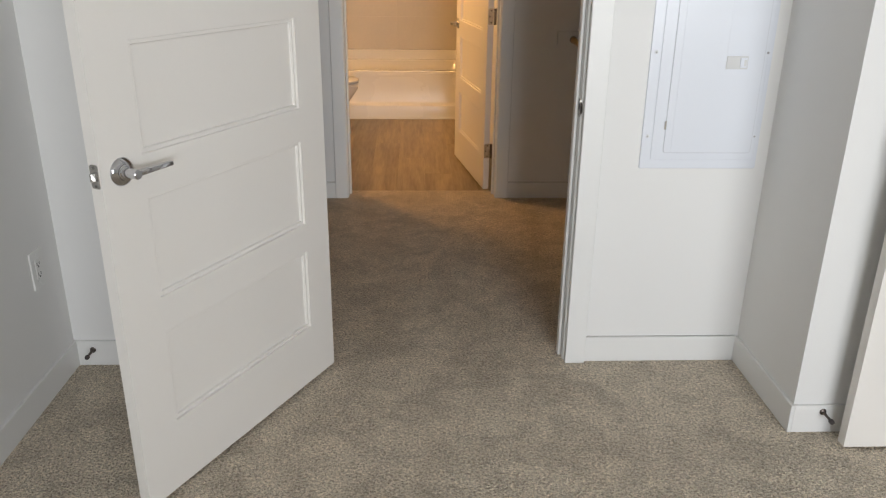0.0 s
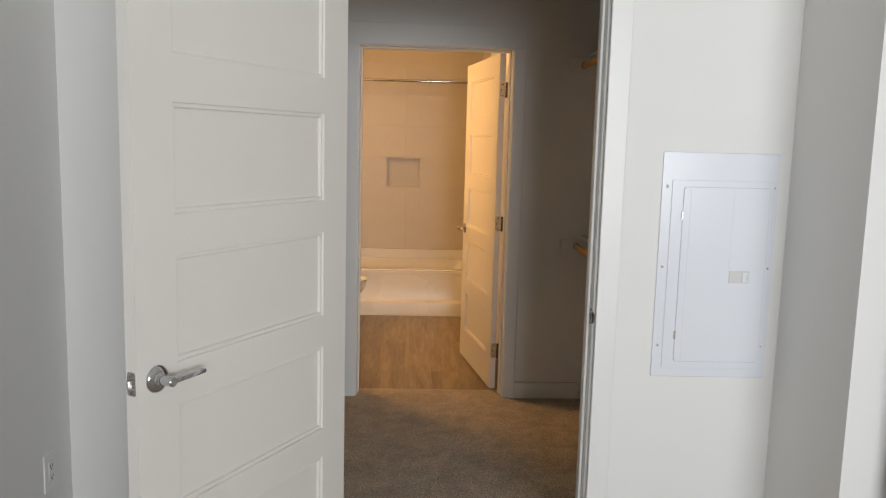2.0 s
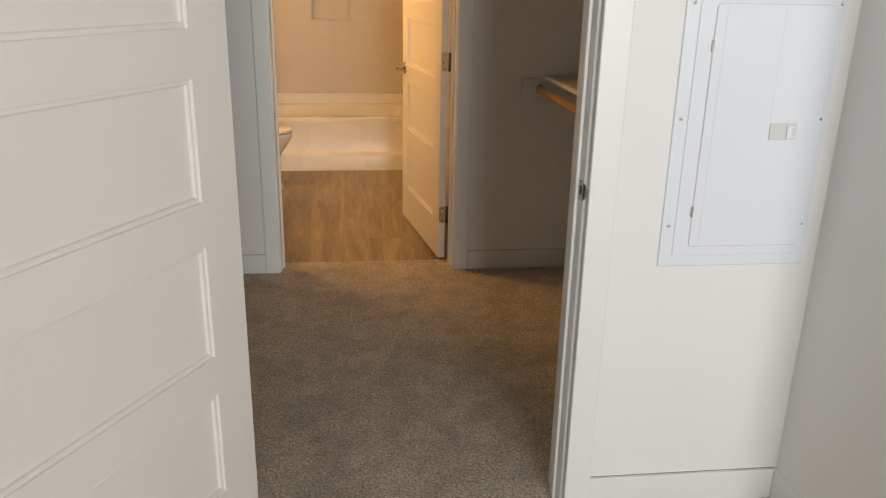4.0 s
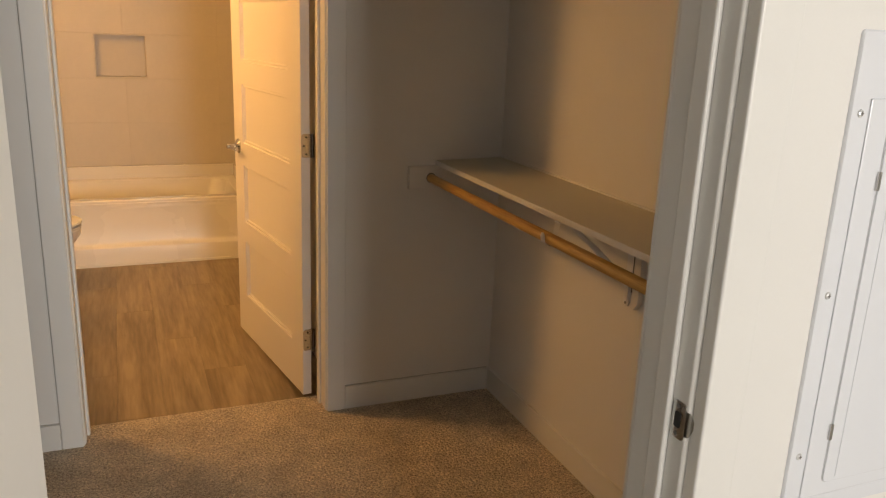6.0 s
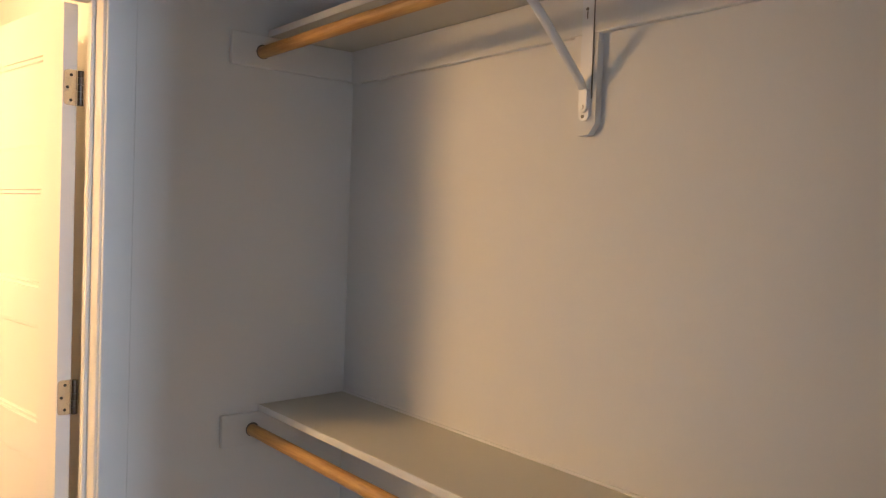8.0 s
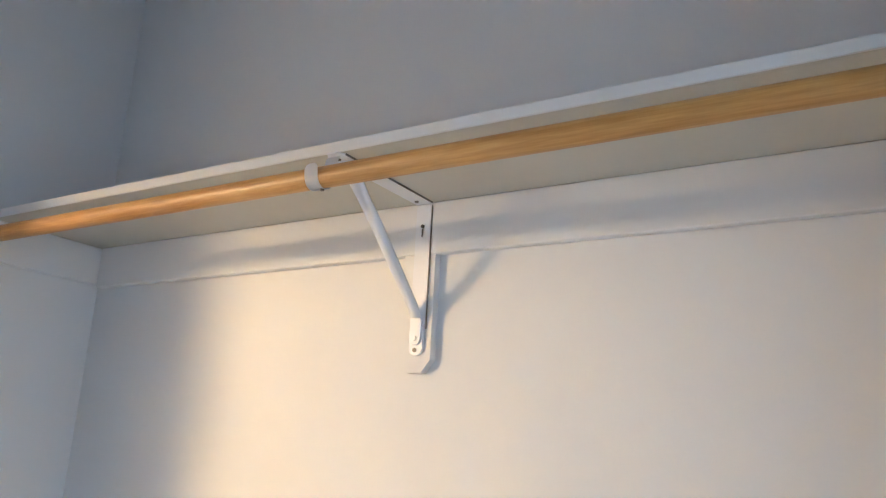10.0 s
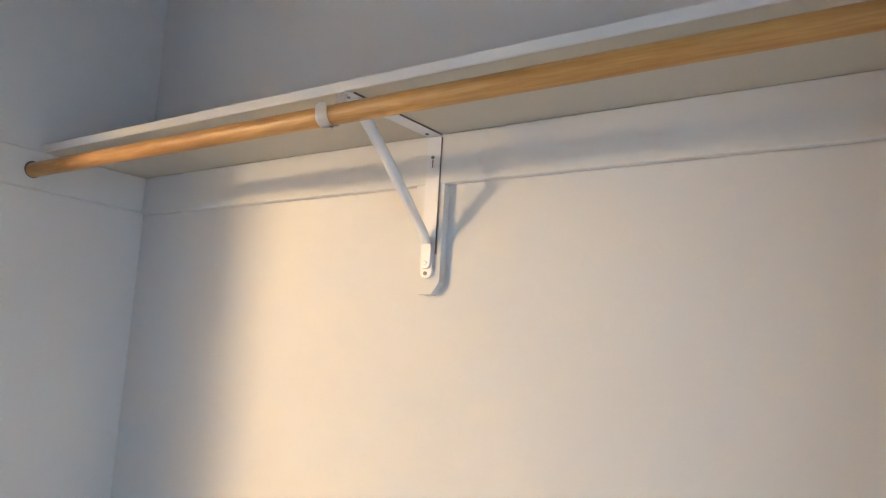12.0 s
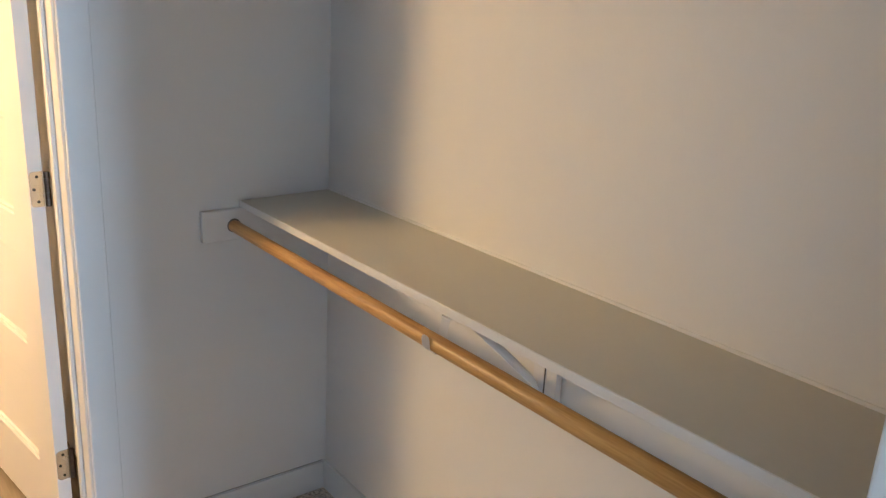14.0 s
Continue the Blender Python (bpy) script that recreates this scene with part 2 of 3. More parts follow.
def thing(name, m=None, label="", category="", group="", kind=""):
    ob = new(name)
    if m is not None:
        ob.matrix_basis = m
    return tagged(ob, label, category, group, kind)


def setting(name, bm, mat, label, category=""):
    return tagged(part(name, bm, mat), label, category, kind="structure")


# ---- plan ----
H = 2.70                                    # ceiling height
WX = -0.800                                 # bedroom west wall
Y1, Y1B = 2.778, 2.905                      # wall between bedroom and closet
Y2, Y2B = 4.742, 4.880                      # wall between closet and bathroom
EX = 1.606                                  # closet east wall
JX, JY = 1.599, 2.318                       # the boxed-out corner of the bedroom
D1 = (0.086, 0.956)                         # bedroom door, clear opening
D2 = (0.028, 0.894)                         # bathroom door, clear opening
DH = 2.045
BX0, BX1, BY = -0.76, 0.982, 7.800           # bathroom walls
SY = -4.20                                  # bedroom south wall
RX = 4.60                                   # bedroom east wall
WL = -2.00                                  # closet west wall
J = 0.019                                   # jamb thickness
REVEAL = 0.006                              # from the jamb's face back to the casing


def wall_with_door(name, x0, x1, y0, y1, d, label):
    a, b = d[0] - J, d[1] + J
    top = DH + J
    return setting(name, boxes((x0, a, y0, y1, -0.1, H), (b, x1, y0, y1, -0.1, H), (a, b, y0, y1, top, H)), WALL, label, "wall")


wall_with_door("wall_entry", WL - 0.1, EX + 0.1, Y1, Y1B, D1, "matte off-white painted wall with a door opening")
wall_with_door("wall_bath", WL - 0.1, EX, Y2, Y2B, D2, "matte off-white painted closet wall with the bathroom opening")
setting("wall_corner", boxes((JX, RX, JY, Y1 - 0.0005, -0.1, H)), WALL, "boxed-out off-white painted wall corner", "wall")
setting("wall_closet_east", boxes((EX, EX + 0.12, Y1B - 0.01, Y2B, -0.1, H)), WALL, "off-white closet wall behind the shelves", "wall")
setting("wall_closet_west", boxes((WL - 0.1, WL, Y1B, Y2, -0.1, H)), WALL, "plain off-white closet wall", "wall")
setting("wall_west", boxes((WX - 0.1, WX, SY - 0.12, Y1, -0.1, H)), WALL, "grey-white painted bedroom wall with outlets", "wall")
w = WINDOW
setting("wall_south", boxes((WX, w[0], SY - 0.12, SY, -0.1, H), (w[1], RX, SY - 0.12, SY, -0.1, H), (w[0], w[1], SY - 0.12, SY, -0.1, w[2]), (w[0], w[1], SY - 0.12, SY, w[3], H)), WALL, "plain off-white bedroom wall with the window", "wall")
setting("wall_east", boxes((RX, RX + 0.1, SY - 0.12, Y1, -0.1, H)), WALL, "plain off-white bedroom wall", "wall")
setting("wall_bathroom_east", boxes((BX1, BX1 + 0.1, Y2B, BY + 0.12, -0.1, H)), WALL, "off-white bathroom wall behind the open door", "wall")
setting("wall_bathroom_west", boxes((BX0 - 0.1, BX0, Y2B, BY + 0.12, -0.1, H)), WALL, "plain off-white bathroom wall", "wall")
NX0, NX1, NZ0, NZ1 = 0.080, 0.410, 1.076, 1.363   # shower niche
setting("wall_bathroom_north", boxes((BX0, NX0, BY + 0.0020, BY + 0.12, -0.1, H), (NX1, BX1, BY + 0.0020, BY + 0.12, -0.1, H), (NX0, NX1, BY + 0.0020, BY + 0.12, -0.1, NZ0), (NX0, NX1, BY + 0.0020, BY + 0.12, NZ1, H), (NX0, NX1, BY + 0.10, BY + 0.12, NZ0, NZ1)), GROUT, "grouted shower wall behind the tiles", "wall")
setting("ceiling_bedroom", boxes((WX - 0.1, RX + 0.1, SY - 0.12, Y1, H, H + 0.1)), CEIL, "flat white painted ceiling", "ceiling")
setting("ceiling_closet", boxes((WL - 0.1, EX + 0.12, Y1, Y2, H, H + 0.1)), CEIL, "flat white painted ceiling", "ceiling")
setting("ceiling_bathroom", boxes((BX0 - 0.1, BX1 + 0.62 + 0.12, Y2, BY + 0.12, H, H + 0.1)), CEIL, "flat white painted ceiling", "ceiling")

TH = 4.884                                  # where the carpet meets the vinyl floor
setting("floor_carpet", boxes((WX, RX, SY, Y1, -0.05, 0), (D1[0] - J, D1[1] + J, Y1, Y1B, -0.05, 0), (WL, EX, Y1B, Y2, -0.05, 0), (D2[0] - J, D2[1] + J, Y2, TH, -0.05, 0)), CARPET, "beige-grey cut pile carpet with footmarks", "carpet")
bath_floor = setting("floor_bathroom", boxes((BX0, BX1, TH, BY + 0.01, -0.05, -0.014)), SUBFLOOR, "brown wood-look vinyl plank floor", "floor")


# ---- trim ----
BH, BT = 0.097, 0.012
def jamb(name, d, y0, y1, stop_y, label):
    ob = setting(name, boxes((d[0] - J, d[0], y0, y1, 0, DH), (d[1], d[1] + J, y0, y1, 0, DH), (d[0] - J, d[1] + J, y0, y1, DH, DH + J), bevel=0.0055, seg=4), TRIM, label, "door frame")
    part("stop", boxes((d[0], d[0] + 0.011, stop_y, stop_y + 0.036, 0, DH), (d[1] - 0.011, d[1], stop_y, stop_y + 0.036, 0, DH), (d[0] + 0.011, d[1] - 0.011, stop_y, stop_y + 0.036, DH - 0.011, DH), bevel=0.0045, seg=3), TRIM, ob)
    return ob


def casing(name, d, y0, y1, label, head=0.120, side=0.0715):
    a, b, top, r = d[0] - REVEAL, d[1] + REVEAL, DH + REVEAL, 0.004
    return setting(name, boxes((a - side, a, y0, y1, 0, top), (b, b + side, y0, y1, 0, top), (a - side, b + side, y0, y1, top, top + head), bevel=r, seg=3), TRIM, label, "door casing")


CT = 0.014
jamb1 = jamb("door_frame_bedroom", D1, Y1, Y1B, Y1 + 0.035, "white painted door frame with a stop")
jamb2 = jamb("door_frame_bathroom", D2, Y2, Y2B, Y2B - 0.074, "white painted door frame with a stop")
casing("trim_bedroom_door", D1, Y1 - 0.0265, Y1, "flat white painted door casing")
casing("trim_closet_side", D1, Y1B, Y1B + CT, "flat white painted door casing")
casing("trim_bathroom_door", D2, Y2 - CT, Y2, "flat white painted door casing in the closet")
casing("trim_bathroom_side", D2, Y2B, Y2B + CT, "flat white painted door casing", side=0.055)

for x in (D2[0] - 0.0790, D2[1] + 0.0775):
    setting("trim_gap", boxes((x, x + 0.0015, Y2 - 0.0008, Y2, BH, DH + 0.10)), GAP, "thin dark crack beside the door casing", "gap")


def baseboard(name, x0, x1, y0, y1, gap=0):
    # gap lays a dark strip on the wall as the baseboard's painted shadow line
    if gap:
        setting("trim_gap", boxes((x0, x1, y1 - 0.0008, y1, BH, BH + 0.0012)), GAP, "thin dark strip painted as the shadow line above the baseboard", "gap")
    return setting(name, boxes((x0, x1, y0, y1, 0, BH), bevel=0.0025, seg=2), TRIM, "white painted square baseboard above carpet", "baseboard")


baseboard("baseboard", D1[1] + 0.0785, JX - BT, Y1 - BT, Y1, 1)
baseboard("baseboard", JX - BT, JX, JY - BT, Y1)
baseboard("baseboard", JX, RX, JY - BT, JY)
baseboard("baseboard", WX + BT, D1[0] - 0.0785, Y1 - BT, Y1)
baseboard("baseboard", WX, WX + BT, SY, Y1)
baseboard("baseboard", WX + BT, RX - BT, SY, SY + BT)
baseboard("baseboard", RX - BT, RX, SY, JY - BT)
baseboard("baseboard", D2[1] + 0.0785, EX - BT, Y2 - BT, Y2, 1)
baseboard("baseboard", EX - BT, EX, Y1B, Y2)
baseboard("baseboard", WL + BT, D2[0] - 0.0785, Y2 - BT, Y2, 1)
baseboard("baseboard", WL, WL + BT, Y1B, Y2)
baseboard("baseboard", D1[1] + 0.0785, EX - BT, Y1B, Y1B + BT)
baseboard("baseboard", WL + BT, D1[0] - 0.0785, Y1B, Y1B + BT)

win = thing("window_1", label="white framed bedroom window", category="window", kind="structure")
part("window_frame", boxes((w[0], w[0] + 0.05, SY - 0.09, SY - 0.03, w[2], w[3]), (w[1] - 0.05, w[1], SY - 0.09, SY - 0.03, w[2], w[3]), (w[0] + 0.05, w[1] - 0.05, SY - 0.09, SY - 0.03, w[2], w[2] + 0.05), (w[0] + 0.05, w[1] - 0.05, SY - 0.09, SY - 0.03, w[3] - 0.05, w[3]), bevel=0.003), TRIM, win)


# ---- doors ----
PANELS = ((0.216, 0.487), (0.582, 0.853), (0.955, 1.220), (1.320, 1.585), (1.692, 1.940))
THICK = 0.035


def panel_sheet(bm, s0, s1, z0, z1, y, into):
    """One moulded panel face: two steps down to a flat field. y is the face, into the way towards the core."""
    levels = ((0.0, 0.0), (0.0010, 0.0062), (0.0030, 0.0070), (0.0105, 0.0052), (0.0118, 0.0060), (0.0134, 0.0118), (0.0165, 0.0124))
    rings = []
    for inset, deep in levels:
        rings.append([bm.verts.new((x, y + into * deep, z)) for x, z in ((s0 + inset, z0 + inset), (s1 - inset, z0 + inset), (s1 - inset, z1 - inset), (s0 + inset, z1 - inset))])
    for a, b in zip(rings, rings[1:]):
        for k in range(4):
            bm.faces.new((a[k], a[(k + 1) % 4], b[(k + 1) % 4], b[k]))
    bm.faces.new(rings[-1])


def hinge(parent, s, z, label="satin steel butt hinge with screws"):
    """A butt hinge whose leaf lies on the door's edge at s, with its knuckle at the back."""
    bm, c = bmesh.new(), 0.009
    prof = [(0.034, z - 0.045), (0.034, z + 0.045), (0.002 + c, z + 0.045), (0.002 + c * 0.3, z + 0.045 - c * 0.3), (0.002, z + 0.045 - c), (0.002, z - 0.045 + c), (0.002 + c * 0.3, z - 0.045 + c * 0.3), (0.002 + c, z - 0.045)]
    rings = [[bm.verts.new((x, y, zz)) for y, zz in prof] for x in (s - 0.0022, s + 0.0003)]
    for k in range(len(prof)):
        bm.faces.new((rings[0][k], rings[0][k - 1], rings[1][k - 1], rings[1][k]))
    bm.faces.new(rings[0])
    bm.faces.new(rings[1][::-1])
    hg = part("hinge", bm, NICKEL, parent, label)
    bm = bmesh.new()
    for k in range(5):
        tube(bm, (s - 0.006, 0.042, z - 0.045 + 0.018 * k + 0.0006), (s - 0.006, 0.042, z - 0.045 + 0.018 * (k + 1) - 0.0009), 0.0070, 16)
    part("knuckle", bm, BRONZE, hg, smooth=True)
    for dy, dz in ((0.020, 0.032), (0.011, 0.0), (0.020, -0.032)):
        part("screw", tube(bmesh.new(), (s - 0.0022, dy, z + dz), (s - 0.0032, dy, z + dz), 0.0038, 14), DARK, hg)
    return hg


def lever_set(parent, s, z, side, width):
    """A chrome lever on its round rose; side -1 or +1 is the face it sits on, local y."""
    y = 0 if side < 0 else THICK
    bm = lathe(bmesh.new(), ((0.0, 0.0), (0.0335, 0.0), (0.0338, 0.002), (0.0325, 0.0045), (0.0285, 0.0078), (0.0225, 0.0105), (0.0195, 0.0112), (0.0190, 0.0150), (0.0165, 0.0165), (0.0145, 0.0170), (0.0138, 0.0200), (0.0122, 0.0205), (0.0120, 0.030), (0.0, 0.030)), 64)
    bmesh.ops.transform(bm, matrix=Matrix.Translation((s, y, z)) @ Matrix.Rotation(radians(90 if side < 0 else -90), 4, "X"), verts=bm.verts)
    rose = part("rose", bm, CHROME, parent, "round polished chrome rose", smooth=True)
    bm = bmesh.new()
    o = y + side * 0.030
    tube(bm, (s, o, z), (s, o + side * 0.0225, z), 0.0118, 32)
    tube(bm, (s, o + side * 0.0225, z), (s, o + side * 0.0245, z), 0.0118, 32, r2=0.0100) if side > 0 else tube(bm, (s, o + side * 0.0245, z), (s, o + side * 0.0225, z), 0.0100, 32, r2=0.0118)
    ya, yb = sorted((o + side * 0.0055, o + side * 0.0205))
    grip = set(bm.verts)
    box(bm, s - 0.114, s - 0.004, ya, yb, z - 0.0066, z + 0.0066, bevel=0.0024, seg=3)
    for v in bm.verts:
        if v not in grip:                     # the grip thins and slopes down towards its end
            f = min(1.0, max(0.0, (s - 0.004 - v.co.x) / 0.110))
            v.co.z = z + (v.co.z - z) * (1 - 0.22 * f) + 0.0012 * math.sin(3.1 * f)
            v.co.y += side * 0.0030 * math.sin(math.pi * f)
    part("lever", bm, CHROME, rose, "polished chrome lever handle", smooth=True)


def door_leaf(name, width, m, label, z0=0.012, handle_z=0.930, both=True, k=1.0):
    """Local x runs from the hinge edge to the latch edge, y through the thickness: the closed side at y 0, the hinge knuckles beyond THICK."""
    d = thing(name, m, label, "door", kind="")
    top, panels = 2.038, [(a * k, b * k) for a, b in PANELS]
    s0, s1 = 0.127, width - 0.127
    fr = [(0, s0, 0, THICK, z0, top), (s1, width, 0, THICK, z0, top)]
    zs = [z0] + [v for p in panels for v in p] + [top]
    for a, b in zip(zs[::2], zs[1::2]):
        fr.append((s0, s1, 0, THICK, a, b))
    part("frame", boxes(*fr), DOOR, d)
    for a, b in panels:
        bm = bmesh.new()
        panel_sheet(bm, s0, s1, a, b, 0.0, 1)
        panel_sheet(bm, s0, s1, a, b, THICK, -1)
        part("panel", bm, DOOR, d)
    for z in (0.250, 1.034, 1.827):
        hinge(d, 0.0, z)
    lever_set(d, width - 0.060, handle_z, -1, width)
    if both:
        lever_set(d, width - 0.060, handle_z, 1, width)
    lp = part("latch", slab(bmesh.new(), [(0.0175 + u, handle_z + v) for u, v in rounded(0.0255, 0.057, 0.006)], "x", width, 0.0018, 0.0006), NICKEL, d, "satin steel latch plate")
    bolt = [(0.0115, width + 0.0012), (0.0245, width + 0.0012), (0.0245, width + 0.0075), (0.0215, width + 0.0118), (0.0165, width + 0.0112), (0.0115, width + 0.0050)]
    part("latch_bolt", slab(bmesh.new(), [(x, y) for y, x in bolt], "z", handle_z - 0.0095, 0.019, 0.0008), NICKEL, lp, smooth=True)
    for dz in (0.0215, -0.0215):
        part("screw", tube(bmesh.new(), (width + 0.0016, 0.0175, handle_z + dz), (width + 0.0026, 0.0175, handle_z + dz), 0.0034, 14), GREY_SCREW, lp)
    return d


ENTRY_OPEN, BATH_OPEN = 118, 81
ENTRY_W, BATH_W = 0.882, 0.850


def hung_door(name, width, pin, turn, label, k=1.0, handle_z=0.930):
    """Hangs a leaf on its pin; turn is the way from hinge to latch, in degrees from +x. The leaf lies to the left of that way."""
    d = door_leaf(name, width, None, label, handle_z=handle_z, k=k)
    for o in d.children_recursive:
        o.data.transform(Matrix.Diagonal((1, -1, 1, 1)))
        o.data.flip_normals()
    d.matrix_basis = Matrix.Translation((pin[0], pin[1], 0)) @ Matrix.Rotation(radians(turn), 4, "Z") @ Matrix.Translation((0.003, 0.042, 0))
    return d


hung_door("open_bedroom_door", ENTRY_W, (D1[0] + 0.001, Y1 - 0.004), -ENTRY_OPEN, "white five-panel door standing open on carpet, with a chrome lever")
hung_door("open_bathroom_door", BATH_W, (D2[1] - 0.015, Y2B + 0.004), 180 - BATH_OPEN, "white five-panel bathroom door standing open on vinyl planks", 0.990, 0.922)
door_leaf("open_door", 0.86, pose(2.578, 2.210, 0, 0, 0, 180) @ pose(0, -THICK, 0, 0, 0, 0), "white panel door standing open against the boxed-out wall")

SZ = 0.931
strike = part("strike_plate", slab(bmesh.new(), [(u + Y1 + 0.019, v + SZ) for u, v in rounded(0.029, 0.060, 0.007)], "x", D1[1], -0.0016, 0.0006), NICKEL, jamb1, "satin steel strike plate")
bm = bmesh.new()
rows = []
for k in range(7):
    a0 = radians(13 * k)
    y, x = Y1 + 0.006 - 0.013 * math.sin(a0), D1[1] - 0.0012 + 0.009 * (1 - math.cos(a0))
    half = 0.020 if k < 4 else 0.020 - 0.003 * (k - 3) ** 1.4
    rows.append([bm.verts.new((x, y, SZ - half)), bm.verts.new((x, y, SZ + half))])
for p, q in zip(rows, rows[1:]):
    bm.faces.new((p[0], q[0], q[1], p[1]))
bmesh.ops.solidify(bm, geom=bm.faces[:], thickness=0.0013)
part("lip", bm, NICKEL, strike, smooth=True)
part("strike_hole", slab(bmesh.new(), [(u + Y1 + 0.021, v + SZ) for u, v in rounded(0.013, 0.025, 0.003)], "x", D1[1] - 0.0017, -0.0006), DARK, strike)
for dz in (0.022, -0.022):
    part("screw", tube(bmesh.new(), (D1[1] - 0.0016, Y1 + 0.022, SZ + dz), (D1[1] - 0.0026, Y1 + 0.022, SZ + dz), 0.0034, 14), GREY_SCREW, strike)


# ---- closet shelves ----
def shelf_set(z, yb, yk, drop, label, rise=0.0):
    """A shelf board whose underside is at z, with ledger, end blocks, bracket and rod; yb: bracket, yk: its backer."""
    sh = thing("closet_shelf", label=label, category="shelf", group="closet shelves")
    part("nosing", boxes((1.3265, 1.3300, Y1B + 0.001, Y2 - 0.001, z + 0.0002, z + 0.0184), bevel=0.0015, seg=3), TRIM, sh, "white painted front edge")
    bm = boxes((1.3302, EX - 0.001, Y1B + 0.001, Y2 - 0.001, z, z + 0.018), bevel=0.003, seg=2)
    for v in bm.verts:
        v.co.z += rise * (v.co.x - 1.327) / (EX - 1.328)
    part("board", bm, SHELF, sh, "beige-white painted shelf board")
    part("ledger", boxes((EX - 0.018, EX, Y1B + 0.001, Y2 - 0.018, z - 0.095, z), bevel=0.002), WALL, sh, "painted ledger board under the shelf")
    part("end_block", boxes((1.215, EX, Y2 - 0.018, Y2, z - 0.088, z - 0.0005), bevel=0.002), WALL, sh, "painted end block holding the rod")
    part("end_block", boxes((1.213, EX - 0.018, Y1B, Y1B + 0.018, z - 0.088, z - 0.0005), bevel=0.002), WALL, sh)
    part("caulk", sweep(bmesh.new(), [(EX - 0.002, Y1B + 0.002, z + rise + 0.019), (EX - 0.002, Y2 - 0.002, z + rise + 0.019)], 0.0050, 12), TRIM, sh, "smooth caulk bead along the wall", smooth=True)
    # wall backer with chamfered foot
    hw, zb = 0.032, z - drop
    bm = bmesh.new()
    pts = [(yk - hw, z - 0.0955), (yk + hw, z - 0.0955), (yk + hw, zb + 0.022), (yk + hw - 0.017, zb), (yk - hw + 0.017, zb), (yk - hw, zb + 0.022)]
    f = bm.faces.new([bm.verts.new((EX, y, zz)) for y, zz in pts])
    for v in [e for e in bmesh.ops.extrude_face_region(bm, geom=[f])["geom"] if isinstance(e, bmesh.types.BMVert)]:
        v.co.x -= 0.017
    part("backer", bm, WALL, sh, "chamfered painted wall backer")
    br = part("bracket", slab(bmesh.new(), [(yb - 0.015, z - 0.262), (yb + 0.015, z - 0.262), (yb + 0.015, z - 0.004), (yb - 0.015, z - 0.004)], "x", EX - 0.0180, -0.0024, 0.0005), STEEL_WHITE, sh, "white steel shelf bracket")
    arm = [(1.322, yb - 0.009), (1.322, yb + 0.009), (1.334, yb + 0.016), (EX - 0.0185, yb + 0.016), (EX - 0.0185, yb - 0.016), (1.334, yb - 0.016)]
    part("arm", slab(bmesh.new(), arm, "z", z - 0.0006, -0.0024, 0.0004), STEEL_WHITE, br)
    # dark strips paint in the thin shadow along one edge of both plates
    for flange in ((EX - 0.0200, EX - 0.0175, yb - 0.0172, yb - 0.0155, z - 0.228, z - 0.006), (1.335, EX - 0.022, yb - 0.0182, yb - 0.0165, z - 0.0032, z - 0.0004)):
        part("edge_gap", boxes(flange), GREY_SCREW, br, "dark strip painted as the shadow along the bracket's edge")
    path = [(1.352, yb, z - 0.0045), (1.364, yb, z - 0.009), (1.380, yb, z - 0.021), (1.410, yb, z - 0.047), (1.46, yb, z - 0.090), (1.515, yb, z - 0.142), (EX - 0.038, yb, z - 0.192), (EX - 0.028, yb, z - 0.208)]
    part("strut", sweep(bmesh.new(), path, [0.0145, 0.0150, 0.0145, 0.0120, 0.0105, 0.0102, 0.0102, 0.0108], 14, [0.16, 0.22, 0.34, 0.55, 0.85, 0.9, 0.8, 0.45]), STEEL_WHITE, br, smooth=True)
    foot = part("foot", slab(bmesh.new(), [(yb + u, z - 0.240 + v) for u, v in rounded(0.0270, 0.066, 0.011)], "x", EX - 0.0200, -0.0030, 0.0010), STEEL_WHITE, br)
    part("strap_end", slab(bmesh.new(), [(yb + u, z - 0.2305 + v) for u, v in rounded(0.0225, 0.052, 0.0105)], "x", EX - 0.0230, -0.0042, 0.0016), STEEL_WHITE, foot)
    part("rivet", tube(bmesh.new(), (EX - 0.0272, yb, z - 0.245), (EX - 0.0290, yb, z - 0.245), 0.0046, 16, r2=0.0034), STEEL_WHITE, foot, smooth=True)
    for dz, xs, rr in ((-0.264, 0.0230, 0.0038), (-0.044, 0.0204, 0.0034)):
        part("screw", tube(bmesh.new(), (EX - xs, yb + 0.001, z + dz), (EX - xs - 0.0016, yb + 0.001, z + dz), rr, 14), GREY_SCREW, br)
    part("slot", slab(bmesh.new(), [(yb + 0.001 + u, z - 0.056 + v) for u, v in rounded(0.0030, 0.016, 0.0014)], "x", EX - 0.0204, -0.0004), GREY_SCREW, br, "empty keyhole slot")
    for x in (EX - 0.040, 1.345):
        part("screw", tube(bmesh.new(), (x, yb + 0.004, z - 0.003), (x, yb + 0.004, z - 0.0048), 0.0036, 14), GREY_SCREW, br)
    # strap round the rod
    rx, rz, rr = 1.304, z - 0.0475, 0.0165
    strip = [(rx + 0.030, z - 0.003), (rx + 0.026, z - 0.008), (rx + 0.0205, z - 0.034)]
    strip += [(rx + (rr + 0.002) * math.cos(a), rz + (rr + 0.002) * math.sin(a)) for a in [radians(-v) for v in range(0, 190, 12)]]
    strip += [(rx - rr - 0.0028, rz + 0.006), (rx - rr - 0.0030, rz + 0.0105), (rx - rr - 0.0028, rz + 0.0145), (rx - rr - 0.0024, rz + 0.0170)]
    halves = [0.0125] * (len(strip) - 3) + [0.0120, 0.0095, 0.0050]
    bm, prev = bmesh.new(), None
